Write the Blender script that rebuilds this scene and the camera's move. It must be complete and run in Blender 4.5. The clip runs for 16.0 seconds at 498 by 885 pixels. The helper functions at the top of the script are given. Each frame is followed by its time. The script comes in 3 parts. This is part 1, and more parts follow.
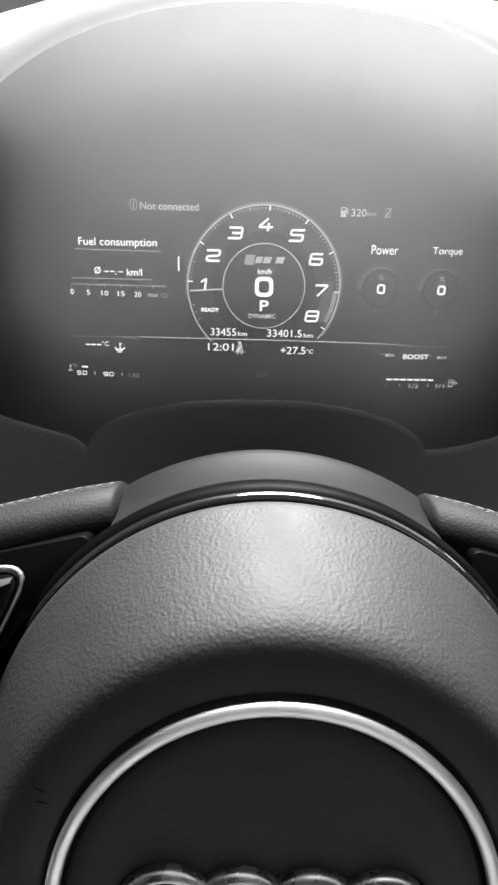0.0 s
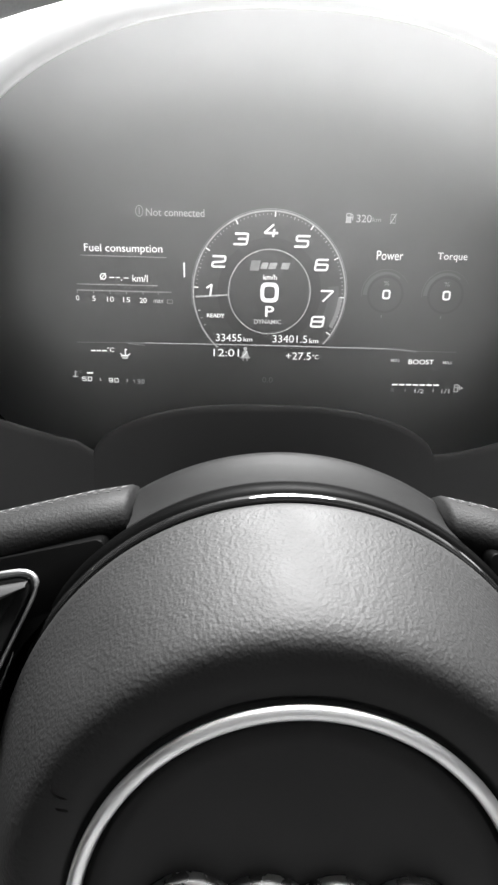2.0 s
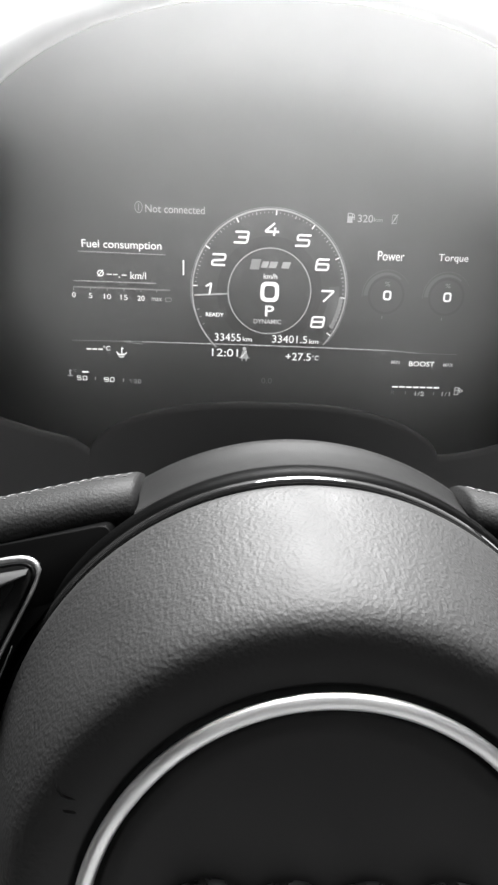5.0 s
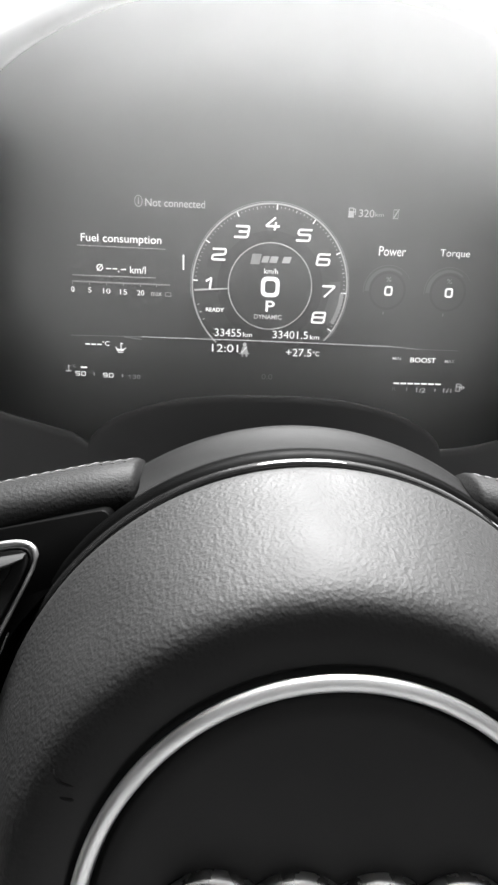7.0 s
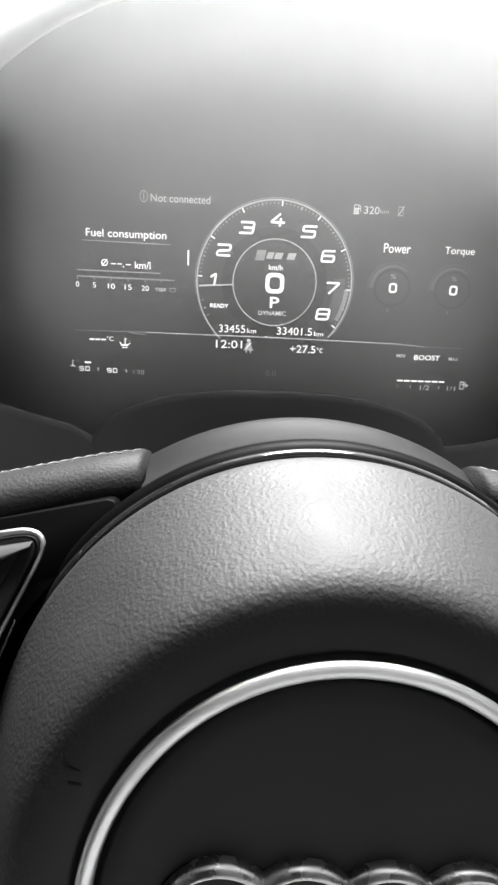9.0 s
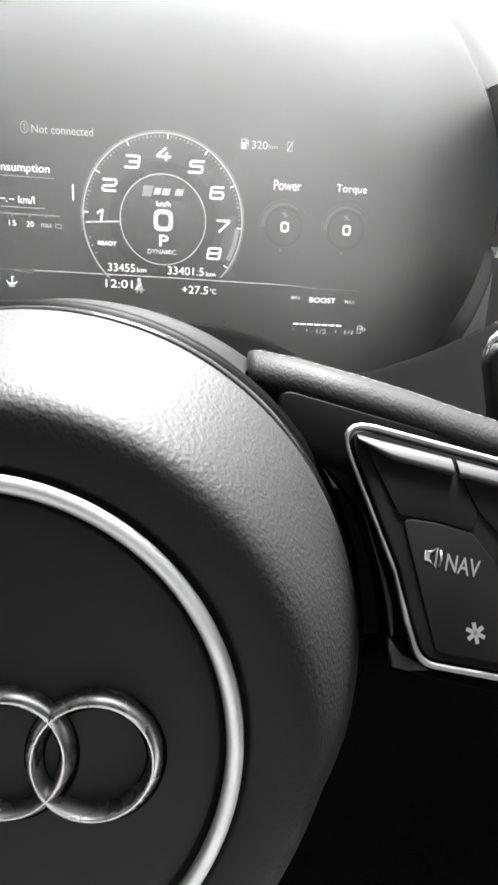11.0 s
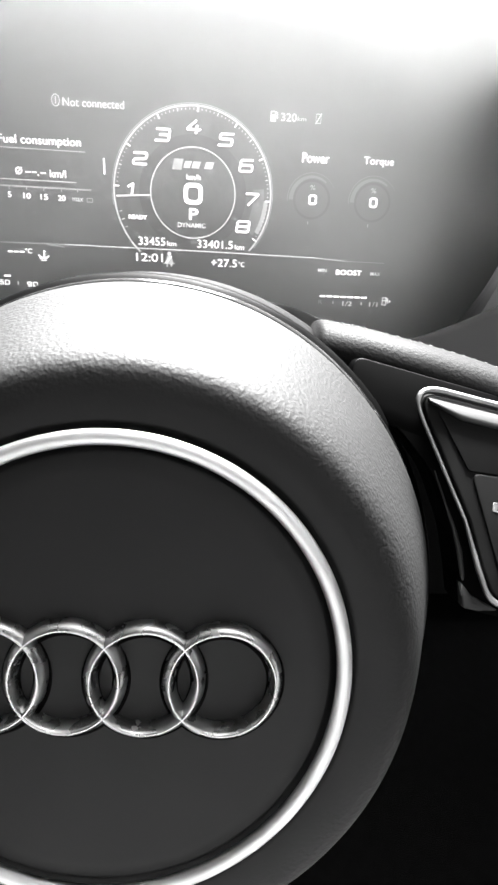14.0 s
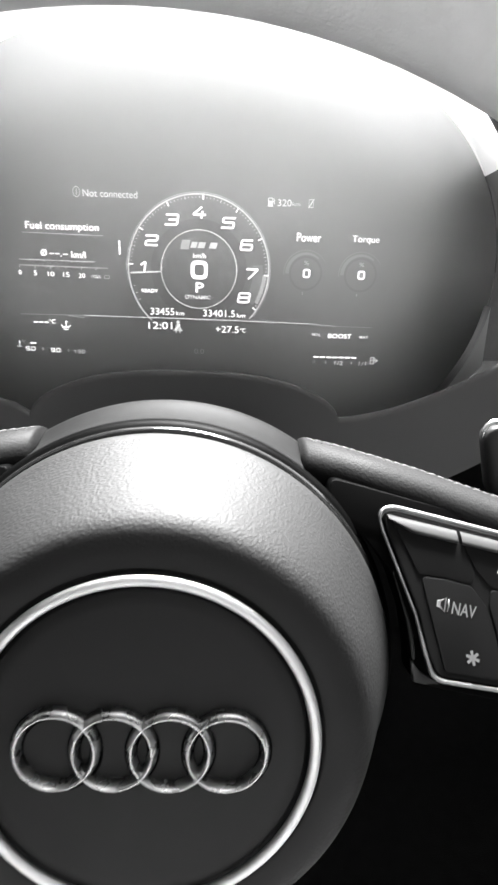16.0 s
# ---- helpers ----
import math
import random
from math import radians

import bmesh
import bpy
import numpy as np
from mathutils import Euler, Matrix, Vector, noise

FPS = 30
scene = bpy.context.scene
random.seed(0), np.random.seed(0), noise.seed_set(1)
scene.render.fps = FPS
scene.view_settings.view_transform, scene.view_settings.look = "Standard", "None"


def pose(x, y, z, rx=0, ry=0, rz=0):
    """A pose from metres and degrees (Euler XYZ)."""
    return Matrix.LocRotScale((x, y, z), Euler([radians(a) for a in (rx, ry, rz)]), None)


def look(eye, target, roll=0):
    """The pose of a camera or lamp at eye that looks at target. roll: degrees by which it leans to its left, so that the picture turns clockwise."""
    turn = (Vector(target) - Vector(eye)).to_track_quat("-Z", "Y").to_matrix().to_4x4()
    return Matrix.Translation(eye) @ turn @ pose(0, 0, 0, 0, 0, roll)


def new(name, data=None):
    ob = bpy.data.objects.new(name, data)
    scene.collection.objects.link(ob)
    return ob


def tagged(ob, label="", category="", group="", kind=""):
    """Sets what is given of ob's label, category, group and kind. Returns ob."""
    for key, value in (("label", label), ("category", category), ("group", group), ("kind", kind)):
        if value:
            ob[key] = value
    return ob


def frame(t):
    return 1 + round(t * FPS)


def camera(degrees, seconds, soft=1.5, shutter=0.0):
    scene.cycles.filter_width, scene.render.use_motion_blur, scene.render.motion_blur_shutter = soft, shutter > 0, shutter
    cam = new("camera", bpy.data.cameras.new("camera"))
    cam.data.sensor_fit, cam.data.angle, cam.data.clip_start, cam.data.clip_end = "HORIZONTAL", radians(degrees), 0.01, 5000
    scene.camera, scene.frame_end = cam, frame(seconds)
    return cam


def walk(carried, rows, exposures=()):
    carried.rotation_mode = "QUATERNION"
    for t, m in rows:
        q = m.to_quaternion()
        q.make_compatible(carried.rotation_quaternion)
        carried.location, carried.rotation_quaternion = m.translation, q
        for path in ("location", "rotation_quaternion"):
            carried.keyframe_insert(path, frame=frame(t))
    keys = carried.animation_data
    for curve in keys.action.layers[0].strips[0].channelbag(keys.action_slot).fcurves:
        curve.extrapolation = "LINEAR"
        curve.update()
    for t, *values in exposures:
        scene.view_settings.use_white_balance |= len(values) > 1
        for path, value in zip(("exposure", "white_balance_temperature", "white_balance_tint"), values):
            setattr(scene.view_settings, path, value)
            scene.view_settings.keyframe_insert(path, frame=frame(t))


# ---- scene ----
# Lengths of the dashboard are in its own frame: x right, y ahead, z up along the instrument glass,
# with the middle of the rev counter at the origin. DASH lays that frame into the car.
DASH = pose(0, 0, 0.72, -10, 0, 0)
cam = camera(47.0, 16.0, soft=2.6, shutter=0.5)
ROWS = [
    (0.0, -0.0147, -0.3560, 0.0224, -1.26, -18.75, 1.27),
    (0.5, -0.0157, -0.3556, 0.0198, -1.21, -18.62, 1.19),
    (1.0, -0.0172, -0.3563, 0.0223, -1.17, -18.36, 1.04),
    (1.5, -0.0188, -0.3565, 0.0224, -1.34, -18.15, 1.10),
    (2.0, -0.0196, -0.3554, 0.0201, -1.47, -17.86, 1.12),
    (2.5, -0.0245, -0.3535, 0.0141, -1.69, -17.48, 1.19),
    (3.0, -0.0230, -0.3520, 0.0122, -1.83, -17.19, 1.20),
    (3.5, -0.0246, -0.3513, 0.0114, -1.93, -16.85, 1.24),
    (4.0, -0.0257, -0.3517, 0.0132, -2.24, -16.72, 1.51),
    (6.3, -0.0272, -0.3497, 0.0033, -3.21, -15.65, 1.93),
    (6.5, -0.0272, -0.3497, 0.0033, -2.93, -15.73, 1.93),
    (7.0, -0.0278, -0.3492, 0.0026, -3.05, -15.60, 2.01),
    (7.5, -0.0278, -0.3490, 0.0019, -3.00, -15.75, 2.15),
    (8.0, -0.0294, -0.3497, 0.0007, -3.19, -15.64, 2.29),
    (8.2, -0.0307, -0.3497, 0.0007, -3.02, -15.54, 2.29),
    (10.3, -0.0072, -0.3524, -0.0087, -3.51, -15.63, 3.01),
    (10.5, 0.0024, -0.3546, -0.0180, -3.72, -15.40, 3.25),
    (11.0, 0.0349, -0.3562, -0.0289, -3.42, -16.04, 2.87),
    (11.5, 0.0229, -0.3484, -0.0379, -3.80, -17.09, 2.45),
    (12.0, 0.0228, -0.3457, -0.0401, -3.76, -17.96, 2.26),
    (12.5, 0.0223, -0.3477, -0.0403, -3.72, -18.30, 2.08),
    (13.0, 0.0177, -0.3542, -0.0403, -3.84, -18.51, 2.18),
    (13.5, 0.0145, -0.3611, -0.0343, -4.05, -18.52, 2.43),
    (14.0, 0.0130, -0.3660, -0.0299, -4.12, -18.47, 2.55),
    (14.5, 0.0122, -0.3659, -0.0304, -4.16, -18.26, 2.61),
    (15.0, 0.0293, -0.3656, -0.0134, -3.86, -18.54, 2.43),
    (15.5, 0.0203, -0.3760, 0.0127, -4.50, -19.15, 2.74),
    (16.0, 0.0119, -0.3919, 0.0177, -3.64, -19.11, 2.10),
]
EXPOSURES = [(0.0, 3.25), (2.5, 3.27), (4.0, 3.22), (6.5, 3.27), (8.0, 3.3), (10.3, 3.62), (11.5, 3.95), (12.0, 4.15), (13.5, 4.28), (14.5, 4.13), (15.2, 3.83), (16.0, 3.98)]
walk(cam, [(t, DASH @ pose(x, y, z, 90 + pitch, 0, yaw) @ pose(0, 0, 0, 0, 0, roll)) for t, x, y, z, yaw, pitch, roll in ROWS], EXPOSURES)

# ---- light ----
world = bpy.data.worlds.new("sky")
scene.world = world
world.use_nodes = True
wn = world.node_tree.nodes
sky = wn.new("ShaderNodeTexSky")
sky.sky_type, sky.sun_disc = "NISHITA", False
sky.sun_elevation, sky.sun_rotation = radians(55), radians(10)
grey = wn.new("ShaderNodeRGBToBW")
world.node_tree.links.new(sky.outputs[0], grey.inputs[0])
world.node_tree.links.new(grey.outputs[0], wn["Background"].inputs[0])
wn["Background"].inputs[1].default_value = 0.105

sun = new("sun", bpy.data.lights.new("sun", "SUN"))
sun.data.energy, sun.data.angle = 4.7, radians(28)
sun.matrix_world = look((0.34, 1.65, 3.5), (0, -0.25, 0.7))

# added lamp at an unseen roof gap behind the driver, lights glass and pad
fill_light = new("rear_fill_light", bpy.data.lights.new("rear_fill_light", "AREA"))
fill_light.data.shape, fill_light.data.size, fill_light.data.size_y, fill_light.data.energy = "RECTANGLE", 0.9, 0.28, 0.05
fill_light.matrix_world = pose(0.36, -0.73, 1.215)


# ---- materials ----
def material(name, colour, rough, metal=0.0, ior=1.5, coat=0.0, bump=(), vary=0.0, rough_vary=0.0, scale=60.0, spec=0.5, fade=()):
    """A surface with grain: bump is rows of (kind, scale, strength, depth in metres);
    fade: the grain is embossed fully past one radius and weakly within another, (r0, r1, least)."""
    m = bpy.data.materials.new(name)
    m.use_nodes = True
    n, l = m.node_tree.nodes, m.node_tree.links
    b = n["Principled BSDF"]
    b.inputs["Base Color"].default_value = (colour, colour, colour, 1)
    b.inputs["Roughness"].default_value, b.inputs["Metallic"].default_value = rough, metal
    b.inputs["IOR"].default_value, b.inputs["Coat Weight"].default_value = ior, coat
    b.inputs["Coat Roughness"].default_value, b.inputs["Specular IOR Level"].default_value = 0.06, spec
    at = n.new("ShaderNodeTexCoord").outputs["Object"]
    if vary or rough_vary:
        cloud = n.new("ShaderNodeTexNoise")
        cloud.inputs["Scale"].default_value, cloud.inputs["Detail"].default_value = scale, 6
        l.new(at, cloud.inputs["Vector"])
        for amount, value, socket in ((vary, colour, "Base Color"), (rough_vary, rough, "Roughness")):
            if amount:
                r = n.new("ShaderNodeMapRange")
                r.inputs["From Min"].default_value, r.inputs["From Max"].default_value = 0.3, 0.7
                r.inputs["To Min"].default_value, r.inputs["To Max"].default_value = value * (1 - amount), value * (1 + amount)
                l.new(cloud.outputs["Fac"], r.inputs["Value"])
                l.new(r.outputs[0], b.inputs[socket])
    emboss = None
    if fade:
        flat_at = n.new("ShaderNodeVectorMath")
        flat_at.operation = "MULTIPLY"
        flat_at.inputs[1].default_value = (1, 1, 0)
        l.new(at, flat_at.inputs[0])
        away = n.new("ShaderNodeVectorMath")
        away.operation = "LENGTH"
        l.new(flat_at.outputs[0], away.inputs[0])
        emboss = n.new("ShaderNodeMapRange")
        emboss.interpolation_type = "SMOOTHSTEP"
        emboss.inputs["From Min"].default_value, emboss.inputs["From Max"].default_value = fade[0], fade[1]
        emboss.inputs["To Min"].default_value = fade[2]
        l.new(away.outputs["Value"], emboss.inputs["Value"])
    last = None
    for kind, size, strength, depth in bump:
        t = n.new("ShaderNodeTexNoise" if kind == "noise" else "ShaderNodeTexVoronoi")
        t.inputs["Scale"].default_value = size
        if kind == "noise":
            t.inputs["Detail"].default_value = 1.6
        l.new(at, t.inputs["Vector"])
        k = n.new("ShaderNodeBump")
        k.inputs["Strength"].default_value, k.inputs["Distance"].default_value = strength, depth
        if emboss:
            by = n.new("ShaderNodeMath")
            by.operation = "MULTIPLY"
            by.inputs[1].default_value = strength
            l.new(emboss.outputs[0], by.inputs[0])
            l.new(by.outputs[0], k.inputs["Strength"])
        l.new(t.outputs["Fac" if kind == "noise" else "Distance"], k.inputs["Height"])
        if last:
            l.new(last.outputs[0], k.inputs["Normal"])
        last = k
    if last:
        l.new(last.outputs[0], b.inputs["Normal"])
    return m


def glow(name, value, base):
    """A lit picture element of the display."""
    m = bpy.data.materials.new(name)
    m.use_nodes = True
    b = m.node_tree.nodes["Principled BSDF"]
    b.inputs["Base Color"].default_value = (base, base, base, 1)
    b.inputs["Metallic"].default_value, b.inputs["Roughness"].default_value = 1.0, 0.52
    b.inputs["Emission Color"].default_value = (1, 1, 1, 1)
    b.inputs["Emission Strength"].default_value = value
    return m


LEATHER = material("pad_leather", 0.004, 0.65, spec=0.27, fade=(0.050, 0.062, 0.1), bump=(("noise", 980, 0.3, 0.0006), ("voronoi", 1150, 0.17, 0.0003)), vary=0.15, rough_vary=0.05)
SPOKE_LEATHER = material("spoke_leather", 0.006, 0.62, spec=0.085, bump=(("noise", 1100, 0.35, 0.0004), ("noise", 2400, 0.2, 0.0002)), vary=0.2, rough_vary=0.1)
# dark leather made pale: the glare over the rim is in its colour
RIM_LEATHER = material("rim_leather", 0.6, 0.5, bump=(("noise", 1100, 0.3, 0.0004),), vary=0.1)
GLOSS = material("gloss_black", 0.006, 0.05, rough_vary=0.3, scale=140)
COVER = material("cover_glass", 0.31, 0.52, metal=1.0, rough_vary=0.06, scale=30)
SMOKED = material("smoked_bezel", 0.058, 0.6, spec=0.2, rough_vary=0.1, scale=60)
SATIN = material("satin_silver", 0.56, 0.47, metal=1.0, rough_vary=0.2, bump=(("noise", 900, 0.05, 0.0001),))
FRAME = material("dull_chrome", 0.22, 0.42, metal=1.0, rough_vary=0.3, scale=120)
CHROME = material("bright_chrome", 0.53, 0.28, metal=1.0, rough_vary=0.3, scale=200)
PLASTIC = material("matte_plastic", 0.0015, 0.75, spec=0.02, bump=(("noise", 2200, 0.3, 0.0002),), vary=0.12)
BEZEL = material("black_bezel", 0.0008, 0.5, spec=0.02, rough_vary=0.15, scale=80)
SHELL = material("hub_shell_plastic", 0.005, 0.5, spec=0.10, bump=(("noise", 2500, 0.25, 0.0002),), vary=0.1)
PALER_PLASTIC = material("paler_plastic", 0.02, 0.46, spec=0.2, bump=(("noise", 3000, 0.15, 0.0001),), vary=0.1)
BUTTON = material("button_plastic", 0.004, 0.55, spec=0.07, bump=(("noise", 3000, 0.15, 0.0001),), vary=0.1)
THREAD = material("pale_thread", 0.05, 0.7, bump=(("noise", 4000, 0.4, 0.0002),), vary=0.2, scale=900)
PRINT = material("grey_print", 0.09, 0.5)
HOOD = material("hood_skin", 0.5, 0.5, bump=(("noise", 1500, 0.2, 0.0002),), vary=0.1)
# hood made pale and daylight-passing, to imitate glare on the cover glass
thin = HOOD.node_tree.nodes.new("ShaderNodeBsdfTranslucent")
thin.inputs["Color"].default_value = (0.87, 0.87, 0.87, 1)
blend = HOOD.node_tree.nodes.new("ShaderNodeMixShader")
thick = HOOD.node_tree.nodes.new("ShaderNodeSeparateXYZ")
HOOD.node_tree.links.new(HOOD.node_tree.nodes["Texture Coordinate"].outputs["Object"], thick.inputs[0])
wall = HOOD.node_tree.nodes.new("ShaderNodeMapRange")  # glare graded by place: most at the crown, more towards the passenger
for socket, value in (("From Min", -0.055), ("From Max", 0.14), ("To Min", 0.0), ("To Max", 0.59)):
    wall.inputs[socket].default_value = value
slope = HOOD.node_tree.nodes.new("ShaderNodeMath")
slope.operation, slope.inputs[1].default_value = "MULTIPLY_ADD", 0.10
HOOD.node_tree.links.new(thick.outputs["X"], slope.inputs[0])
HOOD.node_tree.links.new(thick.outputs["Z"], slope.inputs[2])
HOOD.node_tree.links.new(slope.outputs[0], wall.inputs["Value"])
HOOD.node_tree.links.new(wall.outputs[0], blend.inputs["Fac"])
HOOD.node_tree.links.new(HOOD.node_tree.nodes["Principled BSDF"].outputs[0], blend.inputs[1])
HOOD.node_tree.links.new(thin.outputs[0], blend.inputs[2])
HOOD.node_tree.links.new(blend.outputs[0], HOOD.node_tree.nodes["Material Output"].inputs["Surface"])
LINING = material("dark_lining", 0.01, 0.8, bump=(("noise", 600, 0.3, 0.0005),), vary=0.1)
CARPET = material("dark_carpet", 0.004, 0.95, bump=(("noise", 900, 0.6, 0.001),), vary=0.3, spec=0.02)
DASH_SKIN = material("dash_skin", 0.05, 0.6, bump=(("voronoi", 500, 0.4, 0.0005),), vary=0.15)
CONCRETE = material("pale_concrete", 0.42, 0.9, bump=(("noise", 12, 0.4, 0.004),), vary=0.25, scale=3)
BOUNCE_GREY = material("bounce_grey", 0.22, 0.85, bump=(("noise", 500, 0.4, 0.0006),), vary=0.12, scale=9)
BLOCK_DARK = material("dark_block", 0.018, 0.8, bump=(("noise", 9, 0.4, 0.004),), vary=0.25, scale=2)
WHITE, MID, DIM, FAINT = glow("lit_white", 0.1, 0.8), glow("lit_grey", 0.045, 0.58), glow("lit_dim", 0.03, 0.52), glow("lit_faint", 0.015, 0.46)
SHADE = glow("lit_shade", 0.002, 0.36)
GLOOM = glow("unlit_band", 0.0, 0.285)


# ---- building blocks (millimetres in, metres out) ----
def part(name, bm, mat, parent, label="", smooth=True):
    me = bpy.data.meshes.new(name)
    bmesh.ops.recalc_face_normals(bm, faces=bm.faces)
    bm.to_mesh(me)
    bm.free()
    for p in me.polygons:
        p.use_smooth = smooth
    me.materials.append(mat)
    ob = new(name, me)
    ob.parent = parent
    return tagged(ob, label) if label else ob


def empty(name, at, label, category, group="", kind=""):
    ob = new(name)
    ob.matrix_world = at
    return tagged(ob, label, category, group, kind)


def mm(*v):
    return Vector(v) * 0.001


def grid_faces(bm, rows, closed_u=False, closed_v=False, caps=False):
    """Quads over rows of points."""
    vs = [[bm.verts.new(p) for p in row] for row in rows]
    nr, nc = len(vs), len(vs[0])
    for i in range(nr if closed_u else nr - 1):
        for j in range(nc if closed_v else nc - 1):
            bm.faces.new((vs[i][j], vs[i][(j + 1) % nc], vs[(i + 1) % nr][(j + 1) % nc], vs[(i + 1) % nr][j]))
    if caps:
        bm.faces.new(vs[0][::-1])
        bm.faces.new(vs[-1])
    return bm


def revolve(profile, a0=0.0, a1=360.0, steps=160, squeeze=None):
    """Turns a profile of (radius, height) about the axis towards the driver; angles run clockwise from the top."""
    bm = bmesh.new()
    full = a1 - a0 >= 360
    rows = []
    for i in range(steps if full else steps + 1):
        a = radians(a0 + (a1 - a0) * i / steps)
        rows.append([mm(r * math.sin(a) * (squeeze(r) if squeeze else 1), r * math.cos(a), h) for r, h in profile])
    return grid_faces(bm, rows, closed_u=full)


def tube(points, radius, sides=12, closed=False, flat=1.0, up=Vector((0, 0, 1))):
    """A rod along points; radius may be a list; flat squeezes it along up."""
    bm = bmesh.new()
    rows, n = [], len(points)
    pts = [Vector(p) for p in points]
    for i, p in enumerate(pts):
        ahead = (pts[(i + 1) % n] - pts[i - 1]) if closed or 0 < i < n - 1 else (pts[min(i + 1, n - 1)] - pts[max(i - 1, 0)])
        ahead.normalize()
        side = ahead.cross(up).normalized()
        top = side.cross(ahead)
        r = radius[i] if isinstance(radius, (list, tuple)) else radius
        rows.append([(p + r * (side * math.cos(k) + top * math.sin(k) * flat)) * 0.001 for k in (2 * math.pi * j / sides for j in range(sides))])
    return grid_faces(bm, rows, closed_u=closed, closed_v=True, caps=not closed)


def rounded(corners, radius, steps=6):
    """A polygon in the plane with rounded corners; radius may differ by corner."""
    out, n = [], len(corners)
    for i, c in enumerate(corners):
        r = radius[i] if isinstance(radius, (list, tuple)) else radius
        c, before, after = Vector(c), Vector(corners[i - 1]), Vector(corners[(i + 1) % n])
        u, v = (before - c).normalized(), (after - c).normalized()
        half = math.acos(max(-1, min(1, u.dot(v)))) / 2
        cut = min(r / math.tan(half), 0.48 * (before - c).length, 0.48 * (after - c).length)
        p, q = c + u * cut, c + v * cut
        for k in range(steps + 1):
            s = k / steps
            out.append(p * (1 - s) ** 2 + c * 2 * s * (1 - s) + q * s * s)
    return out


def prism(outline, low, high, bevel=0.0, lay=None, steps=3):
    """A plate from an outline in the plane, its upper edge rounded by bevel; lay maps (a, b, h) to a place."""
    lay = lay or (lambda a, b, h: mm(a, b, h))
    mid = sum((Vector(p) for p in outline), Vector((0, 0))) / len(outline)
    n = len(outline)
    inward = []
    for i, p in enumerate(outline):
        e = (Vector(outline[(i + 1) % n]) - Vector(outline[i - 1])).normalized()
        k = Vector((-e.y, e.x))
        inward.append(k if k.dot(mid - Vector(p)) > 0 else -k)
    rows = [[lay(p[0], p[1], low) for p in outline]]
    for s in range(steps + 1) if bevel else (0,):
        a = math.pi / 2 * s / steps if bevel else 0
        rows.append([lay(*(Vector(p) + k * bevel * (1 - math.cos(a))), high - bevel * (1 - math.sin(a))) for p, k in zip(outline, inward)])
    bm = grid_faces(bmesh.new(), rows, closed_v=True, caps=True)
    return bm


def box(x0, x1, y0, y1, z0, z1, soft=0.0):
    bm = bmesh.new()
    bmesh.ops.create_cube(bm, size=1)
    for v in bm.verts:
        v.co = Vector(((x0 + x1) / 2 + v.co.x * (x1 - x0), (y0 + y1) / 2 + v.co.y * (y1 - y0), (z0 + z1) / 2 + v.co.z * (z1 - z0)))
    if soft:
        bmesh.ops.bevel(bm, geom=bm.edges[:], offset=soft, segments=3, affect="EDGES", profile=0.5)
    return bm


def letters(text, width, height, slant=0.0, spread=1.0, weight=0.0):
    """Writing as a flat bmesh, fitted to a width and height in millimetres round its middle."""
    cu = bpy.data.curves.new("writing", "FONT")
    cu.body, cu.shear, cu.resolution_u, cu.offset, cu.space_character = text, slant, 4, weight, spread
    ob = bpy.data.objects.new("writing", cu)
    scene.collection.objects.link(ob)
    me = bpy.data.meshes.new_from_object(ob.evaluated_get(bpy.context.evaluated_depsgraph_get()))
    bpy.data.objects.remove(ob)
    bpy.data.curves.remove(cu)
    bm = bmesh.new()
    bm.from_mesh(me)
    bpy.data.meshes.remove(me)
    xs, ys = [v.co.x for v in bm.verts], [v.co.y for v in bm.verts]
    cx, cy, w, h = (min(xs) + max(xs)) / 2, (min(ys) + max(ys)) / 2, max(xs) - min(xs), max(ys) - min(ys)
    for v in bm.verts:
        v.co = Vector(((v.co.x - cx) / w * width, (v.co.y - cy) / h * height, 0)) * 0.001
    return bm


def moved(bm, m):
    bm.transform(m)
    return bm


# ---- instrument panel ----
# The hood's rim: an upright half ellipse, carried on below as a rounded tub.
HOOD_W, HOOD_H, HOOD_Y = 158.0, 116.0, -82.0


def hood_outline(grow=0.0, steps=72):
    """The rim of the instrument hood from lower left over the top to lower right."""
    out = []
    for i in range(steps + 1):
        a = math.pi * (-0.04 + 1.08 * i / steps)
        c, s = math.cos(a), math.sin(a)
        out.append((1 - (HOOD_W + grow) * math.copysign(abs(c) ** 0.9, c), (HOOD_H + grow) * s ** 0.9 if s > 0 else 78 * s))
    return out


cluster = empty("instrument_cluster", DASH, "dark glossy instrument cluster under a rounded hood", "instrument panel")
# cover glass behind the hood
big = [Vector(p) for p in hood_outline(41.5)] + [Vector((200, -58)), Vector((152, -112)), Vector((112, -132)), Vector((-106, -132)), Vector((-146, -112)), Vector((-194, -58))]
glass_lay = lambda a, b, h: mm(a, -h, b)
part("cover_glass", prism(big, -6, 0, lay=glass_lay), COVER, cluster, "large smoked cover glass with a soft sheen", smooth=False)
